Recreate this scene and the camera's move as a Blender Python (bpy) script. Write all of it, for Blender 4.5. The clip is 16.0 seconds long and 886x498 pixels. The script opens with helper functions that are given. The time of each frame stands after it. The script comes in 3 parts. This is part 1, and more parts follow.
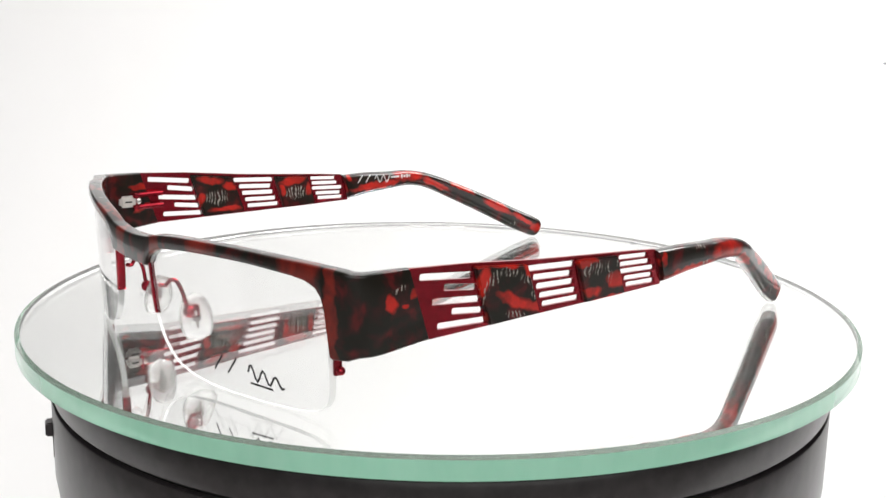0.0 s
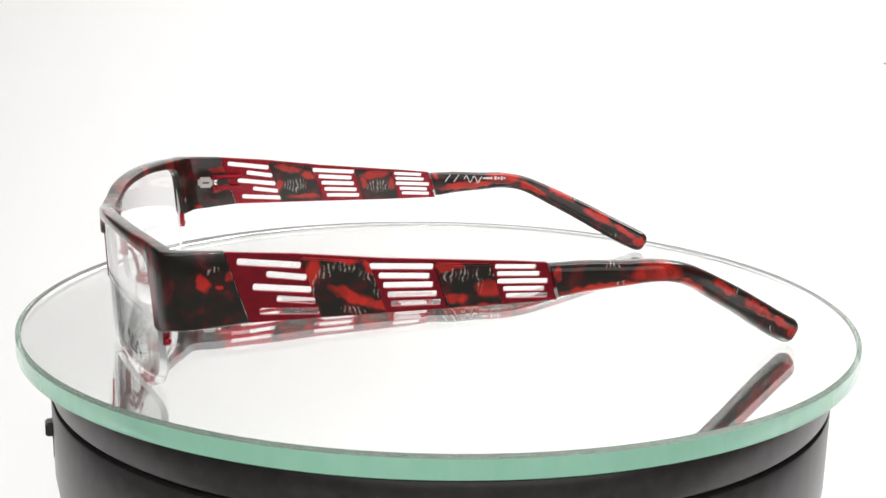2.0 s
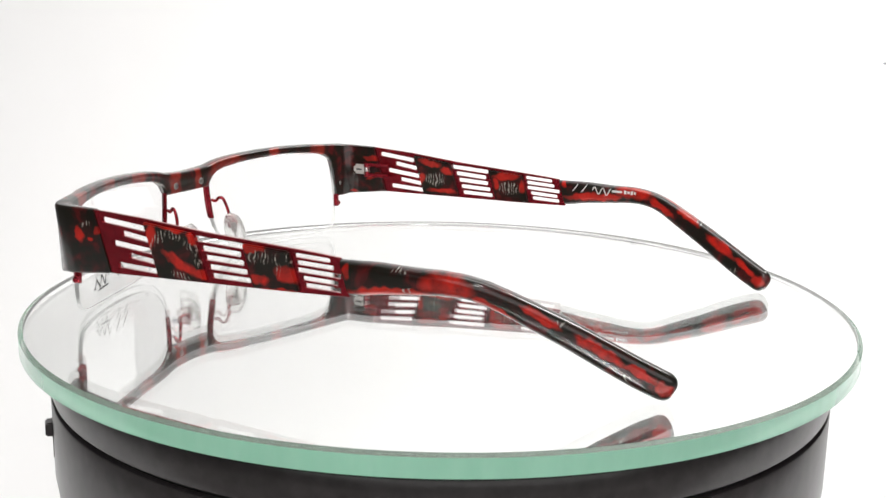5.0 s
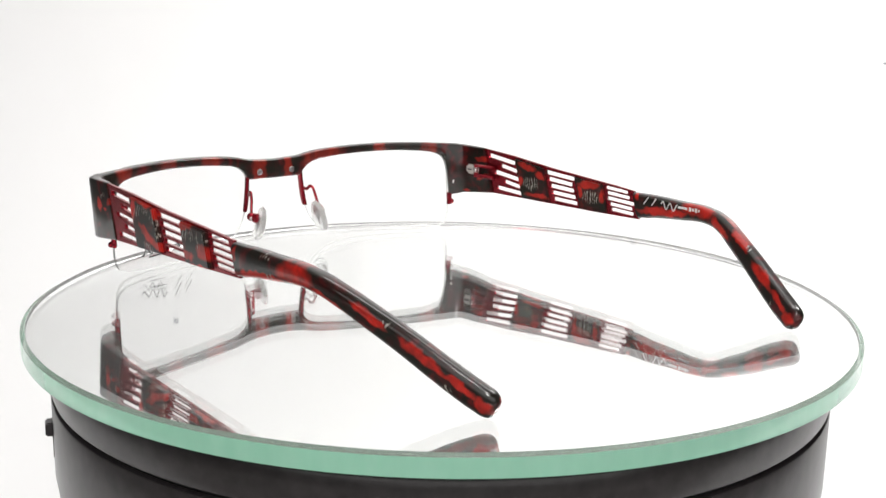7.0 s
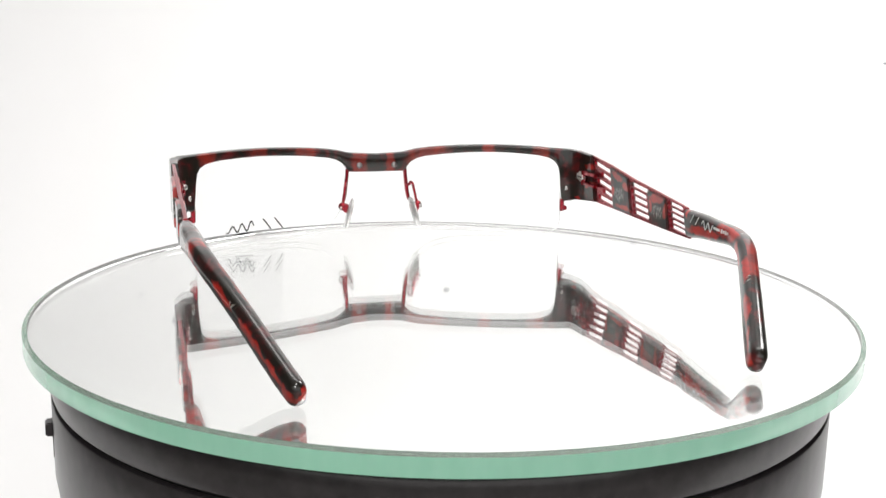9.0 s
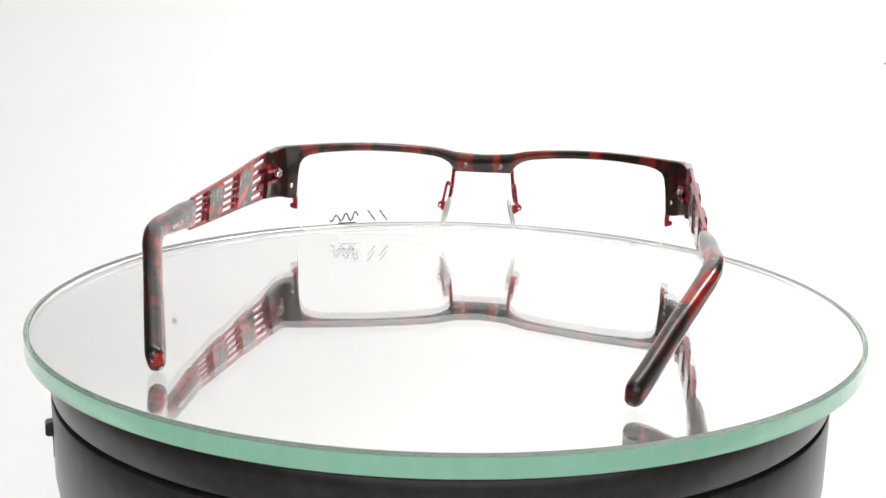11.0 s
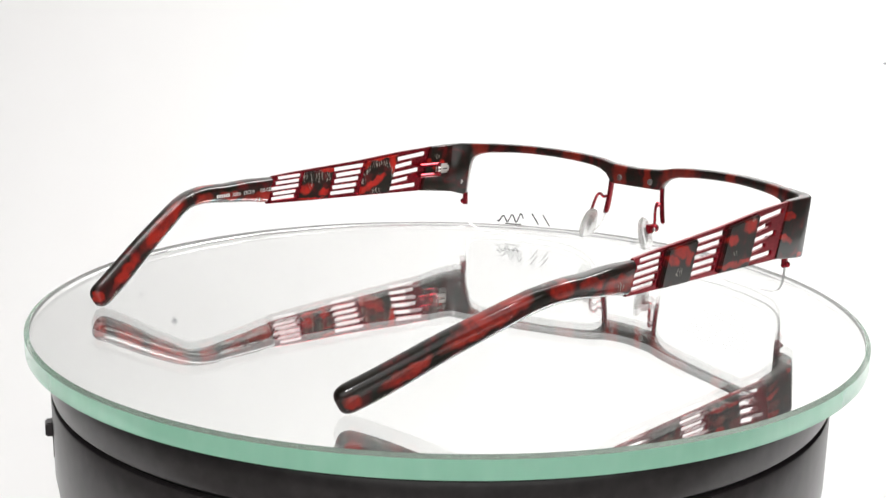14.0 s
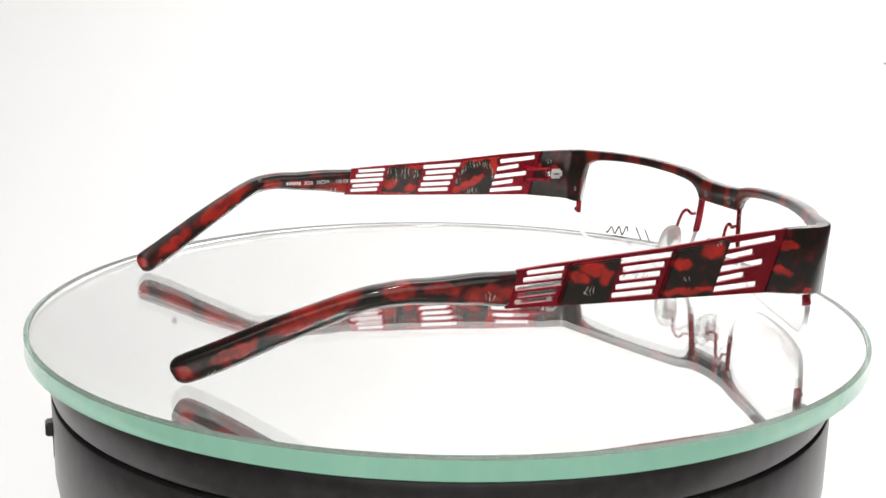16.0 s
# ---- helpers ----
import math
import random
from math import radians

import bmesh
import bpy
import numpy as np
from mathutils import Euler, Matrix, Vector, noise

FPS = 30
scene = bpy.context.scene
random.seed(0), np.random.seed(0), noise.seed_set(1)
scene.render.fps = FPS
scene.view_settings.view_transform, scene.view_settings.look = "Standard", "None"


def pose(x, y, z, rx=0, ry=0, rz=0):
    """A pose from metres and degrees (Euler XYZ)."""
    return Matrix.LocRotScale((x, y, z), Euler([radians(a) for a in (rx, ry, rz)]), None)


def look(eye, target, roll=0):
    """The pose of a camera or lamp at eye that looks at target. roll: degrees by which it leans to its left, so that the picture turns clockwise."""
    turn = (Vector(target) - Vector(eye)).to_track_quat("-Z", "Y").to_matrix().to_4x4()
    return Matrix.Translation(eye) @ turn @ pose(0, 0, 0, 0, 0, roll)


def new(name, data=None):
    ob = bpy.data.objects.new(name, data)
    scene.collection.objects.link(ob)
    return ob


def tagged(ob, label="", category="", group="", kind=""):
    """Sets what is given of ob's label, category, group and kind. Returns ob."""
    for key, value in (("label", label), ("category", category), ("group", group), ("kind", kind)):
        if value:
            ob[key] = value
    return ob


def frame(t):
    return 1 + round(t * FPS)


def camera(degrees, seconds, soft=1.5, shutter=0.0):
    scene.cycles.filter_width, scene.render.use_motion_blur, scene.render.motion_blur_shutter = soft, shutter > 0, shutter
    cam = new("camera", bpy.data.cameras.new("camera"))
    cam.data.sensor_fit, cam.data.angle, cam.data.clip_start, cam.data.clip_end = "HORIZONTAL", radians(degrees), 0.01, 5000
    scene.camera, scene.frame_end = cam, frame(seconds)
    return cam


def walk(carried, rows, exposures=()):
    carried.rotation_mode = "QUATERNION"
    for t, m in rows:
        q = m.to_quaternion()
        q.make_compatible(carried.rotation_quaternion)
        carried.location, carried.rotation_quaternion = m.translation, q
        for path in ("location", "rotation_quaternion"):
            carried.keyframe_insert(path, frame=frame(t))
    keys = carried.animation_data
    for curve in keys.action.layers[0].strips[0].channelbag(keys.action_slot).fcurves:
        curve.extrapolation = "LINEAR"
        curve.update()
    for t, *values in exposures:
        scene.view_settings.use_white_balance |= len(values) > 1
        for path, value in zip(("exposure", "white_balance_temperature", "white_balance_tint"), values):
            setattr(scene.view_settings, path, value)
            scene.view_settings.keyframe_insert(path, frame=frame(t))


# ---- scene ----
MM = 0.001
TOP = 0.110            # height of the fitted zero plane above the table
DISC = TOP + 0.0001    # upper face of the glass platter
SIT = TOP - 0.0003     # the eyeglasses' own zero plane
TURN = -12.293         # degrees a second
DRUM_X = -0.0003       # the base stands a hair off the axis

cam = camera(43.03, 16.0, soft=1.5)
EYE = Vector((0.0, -0.31147, TOP + 0.08388))
AIM = EYE + Vector((math.sin(radians(-0.0786)) * math.cos(radians(12.533)),
                    math.cos(radians(-0.0786)) * math.cos(radians(12.533)), -math.sin(radians(12.533))))
walk(cam, [(0.0, look(EYE, AIM, 1.0914)), (16.0, look(EYE, AIM, 1.0914))], exposures=[(0.0, -0.03), (9.0, -0.03), (11.5, -0.09), (14.5, -0.08), (15.5, -0.03), (16.0, -0.03)])

# ---------------------------------------------------------------- light
world = bpy.data.worlds.new("studio")
scene.world = world
world.use_nodes = True
world.node_tree.nodes["Background"].inputs[0].default_value = (1, 1, 1, 1)
world.node_tree.nodes["Background"].inputs[1].default_value = 0.25


def softbox(name, eye, target, w, h, watts, tint=(1, 1, 1)):
    lamp = bpy.data.lights.new(name, "AREA")
    lamp.shape, lamp.size, lamp.size_y, lamp.energy, lamp.color = "RECTANGLE", w, h, watts, tint
    ob = new(name, lamp)
    ob.matrix_world = look(eye, target)
    return ob


WARM = (1.0, 0.984, 0.968)
softbox("softbox_top", (0.0, 0.30, 1.60), (0.0, 0.30, 0.0), 1.3, 0.9, 2.3, WARM)
# unseen lamps, added to whiten the paper and its mirror image
softbox("backdrop_fill_top", (0.22, 0.25, 1.55), (0.22, 0.85, 0.50), 0.9, 0.4, 5.9, WARM)
softbox("backdrop_fill_right", (0.70, 0.36, 1.00), (0.20, 0.85, 0.45), 0.5, 0.3, 9.4, WARM)
softbox("backdrop_fill_left", (-0.70, 0.36, 1.15), (-0.30, 0.85, 1.15), 0.5, 0.3, 2.4, WARM)
softbox("key_lamp_high", (0.12, -0.60, 1.25), (0, 0, 0.12), 0.10, 0.10, 2.6, WARM)
softbox("key_lamp_low", (-0.10, -0.95, 0.95), (0, 0, 0.12), 0.10, 0.10, 2.4, WARM)
# broad unseen panel, added to fill the front and lift the glass edge
softbox("front_fill_panel", (0.10, -1.12, 0.58), (0, 0, 0.12), 2.3, 0.9, 8.2, WARM)



# ---------------------------------------------------------------- materials
def material(name):
    m = bpy.data.materials.new(name)
    m.use_nodes = True
    nt = m.node_tree
    return m, nt, nt.nodes["Principled BSDF"]


def node(nt, kind, **values):
    n = nt.nodes.new(kind)
    for k, v in values.items():
        n.inputs[k.replace("_", " ")].default_value = v
    return n


def ramp(nt, src, stops, interp="LINEAR"):
    r = nt.nodes.new("ShaderNodeValToRGB")
    r.color_ramp.interpolation = interp
    els = r.color_ramp.elements
    while len(els) < len(stops):
        els.new(0.5)
    for e, (pos, col) in zip(els, stops):
        e.position, e.color = pos, (*col, 1) if len(col) == 3 else col
    nt.links.new(src, r.inputs[0])
    return r


def coords(nt, scale=(1, 1, 1), where="Object"):
    tc = nt.nodes.new("ShaderNodeTexCoord")
    mp = nt.nodes.new("ShaderNodeMapping")
    mp.inputs["Scale"].default_value = scale
    nt.links.new(tc.outputs[where], mp.inputs[0])
    return mp.outputs[0]


def bump(nt, bsdf, src, strength, distance):
    b = nt.nodes.new("ShaderNodeBump")
    b.inputs["Strength"].default_value, b.inputs["Distance"].default_value = strength, distance
    nt.links.new(src, b.inputs["Height"])
    nt.links.new(b.outputs[0], bsdf.inputs["Normal"])


def mix_colour(nt, fac, a, b):
    m = nt.nodes.new("ShaderNodeMix")
    m.data_type = "RGBA"
    nt.links.new(fac, m.inputs[0])
    for s, v in ((m.inputs[6], a), (m.inputs[7], b)):
        if isinstance(v, tuple):
            s.default_value = (*v, 1)
        else:
            nt.links.new(v, s)
    return m.outputs[2]


def marbled(name, reds, flecks, axes=(1, 2), depth=1.0):
    """Black acetate with red swirls and pale hairlike flecks; each patch is (along, up, half length, half height, tilt) in mm on the two axes named."""
    m, nt, b = material(name)
    at = nt.nodes.new("ShaderNodeAttribute")
    at.attribute_name = "loc"
    sep = nt.nodes.new("ShaderNodeSeparateXYZ")
    nt.links.new(at.outputs["Vector"], sep.inputs[0])
    com = nt.nodes.new("ShaderNodeCombineXYZ")
    nt.links.new(sep.outputs[axes[0]], com.inputs[0])
    nt.links.new(sep.outputs[axes[1]], com.inputs[1])
    warp = node(nt, "ShaderNodeTexNoise", Scale=0.38, Detail=1.5, Roughness=0.4)
    nt.links.new(at.outputs["Vector"], warp.inputs["Vector"])
    sub = nt.nodes.new("ShaderNodeVectorMath")
    sub.operation = "MULTIPLY_ADD"
    sub.inputs[1].default_value, sub.inputs[2].default_value = (2.5, 2.5, 0), (-1.25, -1.25, 0)
    nt.links.new(warp.outputs["Color"], sub.inputs[0])
    flat = nt.nodes.new("ShaderNodeVectorMath")
    nt.links.new(com.outputs[0], flat.inputs[0])
    nt.links.new(sub.outputs[0], flat.inputs[1])

    def union(patches):
        near = None
        for cy, cz, ry, rz, tilt in patches:
            mp = nt.nodes.new("ShaderNodeMapping")
            mp.vector_type = "TEXTURE"
            mp.inputs["Location"].default_value = (cy, cz, 0)
            mp.inputs["Rotation"].default_value = (0, 0, radians(tilt))
            mp.inputs["Scale"].default_value = (ry, rz, 1)
            nt.links.new(flat.outputs[0], mp.inputs[0])
            ln = nt.nodes.new("ShaderNodeVectorMath")
            ln.operation = "LENGTH"
            nt.links.new(mp.outputs[0], ln.inputs[0])
            if near is None:
                near = ln.outputs["Value"]
            else:
                mn = nt.nodes.new("ShaderNodeMath")
                mn.operation = "MINIMUM"
                nt.links.new(near, mn.inputs[0])
                nt.links.new(ln.outputs["Value"], mn.inputs[1])
                near = mn.outputs[0]
        return near

    fine = node(nt, "ShaderNodeTexNoise", Scale=1.3, Detail=3.0)
    nt.links.new(at.outputs["Vector"], fine.inputs["Vector"])
    cloud = node(nt, "ShaderNodeTexNoise", Scale=0.22, Detail=2.0, Distortion=0.5)
    nt.links.new(at.outputs["Vector"], cloud.inputs["Vector"])
    half = nt.nodes.new("ShaderNodeMath")
    half.operation = "MULTIPLY"
    half.inputs[1].default_value = 0.5
    nt.links.new(union(reds), half.inputs[0])
    redmask = ramp(nt, half.outputs[0], [(0.40, (1, 1, 1)), (0.52, (0.45, 0.45, 0.45)), (0.63, (0, 0, 0))])
    tone = ramp(nt, cloud.outputs[0], [(0.36, (0.14 * depth, 0.007, 0.006)), (0.58, (0.62 * depth, 0.018, 0.009))])
    deep = mix_colour(nt, fine.outputs[0], tone.outputs[0], (0.38 * depth, 0.015, 0.009))
    dark = ramp(nt, cloud.outputs[0], [(0.44, (0.009, 0.007, 0.004)), (0.57, (0.026, 0.005, 0.004)), (0.68, (0.08, 0.006, 0.006))])
    base = mix_colour(nt, redmask.outputs[0], dark.outputs[0], deep)
    hair = node(nt, "ShaderNodeTexWave", Scale=0.30, Distortion=1.1, Detail=2.0)
    hair.inputs["Detail Scale"].default_value = 1.2
    nt.links.new(flat.outputs[0], hair.inputs["Vector"])
    hm = ramp(nt, hair.outputs["Fac"], [(0.55, (0, 0, 0)), (0.85, (1, 1, 1))])
    h2 = nt.nodes.new("ShaderNodeMath")
    h2.operation = "MULTIPLY"
    h2.inputs[1].default_value = 0.5
    nt.links.new(union(flecks), h2.inputs[0])
    fm = ramp(nt, h2.outputs[0], [(0.36, (1, 1, 1)), (0.55, (0, 0, 0))])
    both = nt.nodes.new("ShaderNodeMath")
    both.operation = "MULTIPLY"
    nt.links.new(hm.outputs[0], both.inputs[0])
    nt.links.new(fm.outputs[0], both.inputs[1])
    gap = ramp(nt, fine.outputs[0], [(0.40, (0.15, 0.15, 0.15)), (0.55, (1, 1, 1))])
    thin = nt.nodes.new("ShaderNodeMath")
    thin.operation = "MULTIPLY"
    nt.links.new(both.outputs[0], thin.inputs[0])
    nt.links.new(gap.outputs[0], thin.inputs[1])
    full = mix_colour(nt, thin.outputs[0], base, (0.34, 0.31, 0.27))
    nt.links.new(full, b.inputs["Base Color"])
    b.inputs["Roughness"].default_value = 0.3
    b.inputs["Specular IOR Level"].default_value = 0.15
    b.inputs["Coat Weight"].default_value, b.inputs["Coat IOR"].default_value = 0.95, 1.5
    b.inputs["Coat Roughness"].default_value = 0.13
    bump(nt, b, fine.outputs[0], 0.05, 0.0002)
    return m


def plain(name, col, rough=0.4, metal=0.0, var=0.15, scale=300.0, coat=0.0, bmp=0.05):
    m, nt, b = material(name)
    n = node(nt, "ShaderNodeTexNoise", Scale=scale, Detail=4.0)
    nt.links.new(coords(nt), n.inputs["Vector"])
    r = ramp(nt, n.outputs[0], [(0.25, tuple(c * (1 - var) for c in col)), (0.75, tuple(min(1, c * (1 + var)) for c in col))])
    nt.links.new(r.outputs[0], b.inputs["Base Color"])
    b.inputs["Roughness"].default_value, b.inputs["Metallic"].default_value = rough, metal
    b.inputs["Coat Weight"].default_value = coat
    if bmp:
        bump(nt, b, n.outputs[0], bmp, 0.0003)
    return m


def clear(name, col=(1, 1, 1), ior=1.5, rough=0.0):
    m, nt, b = material(name)
    b.inputs["Base Color"].default_value = (*col, 1)
    b.inputs["Transmission Weight"].default_value = 1.0
    b.inputs["Roughness"].default_value, b.inputs["IOR"].default_value = rough, ior
    return m


PAPER = plain("white_paper", (0.82, 0.82, 0.82), 0.9, 0, 0.012, 4.0, 0, 0)
TABLE = plain("unseen_table_grey", (0.26, 0.255, 0.25), 0.9, 0, 0.06, 9.0, 0, 0)
SMUDGE = plain("grey_speck", (0.38, 0.38, 0.40), 0.9, 0, 0.1, 200.0, 0, 0)
DIM = plain("unseen_wall_grey", (0.15, 0.15, 0.152), 0.95, 0, 0.05, 6.0, 0, 0)
BOUNCE = plain("unseen_ceiling_white", (0.82, 0.815, 0.82), 0.95, 0, 0.015, 6.0, 0, 0)


def bar_patches(spans, back):
    """Red stretches of the brow bar, (middle, half length) along x, laid on its back or front face."""
    return [(x, -16.4 + 0.00356 * x * x - (0.2 if back else 3.4), h, 1.35, math.degrees(math.atan(0.00712 * x))) for x, h in spans]


BROW = marbled("marbled_acetate_front",
               bar_patches([(60, 3.0), (42.5, 2.8), (26, 3.2), (6.5, 2.6), (-5, 1.5), (-18.5, 7.0), (-40, 2.0), (-57.5, 3.0)], True)
               + bar_patches([(59.5, 4.6), (66.6, 1.4), (33, 4.6), (15, 2.2), (-4, 2.4), (-21, 5.0), (-45, 5.0), (-60, 2.6)], False),
               [(50, -10.0, 0.5, 0.6, 0), (-30, -15.0, 0.5, 0.6, 0)], (0, 1), 0.42)
SIDE_L = marbled("marbled_acetate_temple_left",
                 [(6.6, 25.4, 1.1, 1.9, 10), (10.0, 24.4, 1.1, 0.6, 0), (12.2, 26.8, 0.8, 1.0, 0),
                  (29.0, 26.5, 1.5, 4.2, -20), (33, 30.2, 7, 0.8, -5), (42.2, 27.6, 2.6, 1.2, -35), (29.5, 19, 1.5, 1.5, 0), (38.2, 21.6, 5.2, 1.2, -24), (44.0, 19.4, 2.8, 1.1, -3),
                  (58.5, 27.8, 3.2, 1.0, 3), (60.5, 20.6, 2.1, 1.2, 0), (68.0, 22.4, 3.0, 1.7, -14), (66, 18.6, 5, 0.5, 2),
                  (94, 21.6, 9, 1.2, 5), (107.5, 24.6, 5.6, 2.5, -4), (117.5, 20.4, 4.5, 1.0, -27), (127, 19.0, 4.5, 1.0, -31), (139, 11.8, 5.5, 1.2, -31), (147, 7.2, 4, 0.9, -31), (151.5, 3.8, 1.8, 1.5, -50), (83.5, 25, 0.8, 1.6, 0)],
                 [(8.6, 28.2, 1.6, 0.9, 5), (29.5, 24, 1.0, 3.0, -15), (32.5, 27.4, 2.4, 1.2, 25), (36.5, 28.2, 2.6, 1.2, -12), (41.5, 25.6, 2.8, 1.2, -40), (43.6, 22.4, 1.4, 1.2, -50), (38, 18.6, 3, 0.9, -15), (28.7, 21.5, 0.7, 2.2, -12), (59, 25.6, 1.2, 1.8, 0), (62.3, 26, 1.3, 2, 0), (65.5, 24.5, 0.9, 3, 10), (68.5, 26.5, 1.5, 1.5, 0), (96.5, 26.8, 2.0, 0.6, 0), (98.5, 22.6, 1.2, 0.8, 0), (131, 17.6, 1.4, 0.6, -30), (144, 5.8, 1.0, 0.8, -30)])
SIDE_R = marbled("marbled_acetate_temple_right",
                 [(10.7, 27.9, 3.2, 0.9, 5), (11.5, 21.5, 3, 0.9, 20), (4, 16, 1.5, 0.6, 0),
                  (32, 27.9, 3.0, 1.5, -10), (39.5, 25.0, 2.3, 1.2, 0), (39.5, 18.4, 5, 0.9, 0), (34, 19.0, 3, 0.6, 0),
                  (62.6, 25.2, 3.6, 1.3, 8), (59.4, 23.2, 1.3, 1.8, 20), (66.5, 23.6, 2.2, 1.3, 20)],
                 [(38.5, 21.4, 0.9, 1.0, 10), (30, 29.3, 1.5, 0.6, -8), (63.5, 20.5, 1.6, 1.2, 0)], (1, 2), 0.85)
INNER_R = marbled("marbled_acetate_inlay_inner",
                  [(33.5, 27.9, 4.0, 1.2, -10), (40, 25.6, 2.4, 1.1, 0), (38.5, 18.5, 5.0, 0.8, 0), (30.5, 22, 0.9, 2.0, -15), (62.5, 25.8, 4.4, 1.2, 6), (58.8, 22.6, 0.9, 1.8, 10), (68.5, 22.5, 1.2, 1.8, 10)],
                  [(35.5, 22.4, 4.2, 2.2, 0), (43.0, 28.0, 1.5, 0.8, 0), (63.5, 21.6, 4.0, 2.2, 0)], (1, 2), 0.9)
TIP_R = marbled("marbled_acetate_tip_right",
                [(88, 21.5, 6.0, 2.0, 0), (99, 23.6, 4.0, 1.2, 5), (109, 23.6, 3.0, 1.8, -5), (126, 18.6, 10, 2.0, -30), (142, 9.0, 5.5, 1.5, -32), (152.5, 4, 1.6, 1.4, 0)],
                [(146.5, 3.4, 1.8, 0.9, -20), (113, 25.2, 1.2, 0.5, -10), (88, 20.6, 1.6, 1.2, 0)], (1, 2), 0.62)
REDMETAL = plain("red_lacquered_metal", (0.33, 0.012, 0.025), 0.26, 0.85, 0.2, 500.0, 0.35)
DARK_STEEL = plain("dark_steel", (0.26, 0.24, 0.235), 0.35, 1.0, 0.1, 900.0)
STEEL = plain("steel", (0.62, 0.60, 0.58), 0.25, 1.0, 0.1, 900.0)
LENS = clear("clear_demo_lens", (0.998, 0.999, 0.998), 1.36)
PAD = clear("clear_silicone", (0.95, 0.95, 0.94), 1.40, 0.2)
PAD.node_tree.nodes["Principled BSDF"].inputs["Transmission Weight"].default_value = 0.75
HINGE = clear("frosted_hinge_cover", (0.70, 0.66, 0.62), 1.45, 0.3)
HINGE.node_tree.nodes["Principled BSDF"].inputs["Transmission Weight"].default_value = 0.3
GLASS = clear("platter_glass", (0.992, 1.0, 0.994), 1.52)
mat, nt, b = material("lens_edge")
LENS_EDGE = mat
b.inputs["Base Color"].default_value, b.inputs["Roughness"].default_value = (0.90, 0.91, 0.90, 1), 0.25
tr, mx = nt.nodes.new("ShaderNodeBsdfTransparent"), nt.nodes.new("ShaderNodeMixShader")
mx.inputs[0].default_value = 0.5
nt.links.new(tr.outputs[0], mx.inputs[1])
nt.links.new(b.outputs[0], mx.inputs[2])
nt.links.new(mx.outputs[0], nt.nodes["Material Output"].inputs[0])
INK = plain("black_print", (0.012, 0.012, 0.013), 0.5, 0, 0.1)
WHITEINK = plain("white_print", (0.72, 0.70, 0.68), 0.5, 0, 0.1)
BLACK = plain("black_plastic", (0.037, 0.032, 0.033), 0.29, 0, 0.3, 260.0, 0.1, 0.06)
GROOVE = plain("black_groove", (0.004, 0.004, 0.004), 0.7, 0, 0.1)

mat, nt, b = material("mirror_silver")
MIRROR = mat
b.inputs["Base Color"].default_value, b.inputs["Metallic"].default_value, b.inputs["Roughness"].default_value = (0.965, 0.97, 0.965, 1), 0.965, 0.0

# ground glass edge, and its polished chamfer
mat, nt, b = material("ground_glass_edge")
EDGE = mat
nz = node(nt, "ShaderNodeTexNoise", Scale=250.0, Detail=4.0)
nt.links.new(coords(nt, (1, 1, 0.3)), nz.inputs["Vector"])
rr = ramp(nt, nz.outputs[0], [(0.3, (0.40, 0.78, 0.59)), (0.7, (0.45, 0.83, 0.64))])
nt.links.new(rr.outputs[0], b.inputs["Base Color"])
b.inputs["Roughness"].default_value = 0.18
b.inputs["Coat Weight"].default_value, b.inputs["Coat IOR"].default_value, b.inputs["Coat Roughness"].default_value = 1.0, 1.85, 0.2
# grey-green tone imitates the dark interior refracted by the chamfer
CHAMFER = plain("glass_chamfer", (0.26, 0.34, 0.28), 0.45, 0, 0.1, 300.0, 0, 0)


def see_through(m, share):
    """Let part of the light pass straight through a thin ground surface."""
    nt = m.node_tree
    tr, mx = nt.nodes.new("ShaderNodeBsdfTransparent"), nt.nodes.new("ShaderNodeMixShader")
    mx.inputs[0].default_value = share
    nt.links.new(nt.nodes["Principled BSDF"].outputs[0], mx.inputs[1])
    nt.links.new(tr.outputs[0], mx.inputs[2])
    nt.links.new(mx.outputs[0], nt.nodes["Material Output"].inputs[0])


see_through(CHAMFER, 0.58)
see_through(EDGE, 0.40)


# ---------------------------------------------------------------- mesh helpers
def part(name, bm, mat, parent, label="", smooth=True):
    bmesh.ops.recalc_face_normals(bm, faces=bm.faces)
    me = bpy.data.meshes.new(name)
    bm.to_mesh(me)
    bm.free()
    for m in (mat if isinstance(mat, (list, tuple)) else [mat]):
        me.materials.append(m)
    if smooth:
        me.shade_smooth()
        me.set_sharp_from_angle(angle=radians(38))
    ob = new(name, me)
    if parent is not None:
        ob.parent = parent
    if label:
        ob["label"] = label
    return ob


def loft(bm, rings, caps=True):
    """Skin a list of closed rings of equal length."""
    vs = [[bm.verts.new(p) for p in r] for r in rings]
    for a, c in zip(vs, vs[1:]):
        n = len(a)
        for i in range(n):
            bm.faces.new((a[i], a[(i + 1) % n], c[(i + 1) % n], c[i]))
    if caps:
        bm.faces.new(vs[0][::-1])
        bm.faces.new(vs[-1])
    return vs


def spline(pts, n):
    """n points on a smooth curve through pts (Catmull-Rom)."""
    pts = [Vector(p) for p in pts]
    ext = [pts[0] * 2 - pts[1]] + pts + [pts[-1] * 2 - pts[-2]]
    out = []
    for k in range(n):
        u = k / (n - 1) * (len(pts) - 1)
        i = min(int(u), len(pts) - 2)
        f = u - i
        p0, p1, p2, p3 = ext[i:i + 4]
        out.append(0.5 * ((2 * p1) + (p2 - p0) * f + (2 * p0 - 5 * p1 + 4 * p2 - p3) * f * f + (3 * p1 - p0 - 3 * p2 + p3) * f ** 3))
    return out


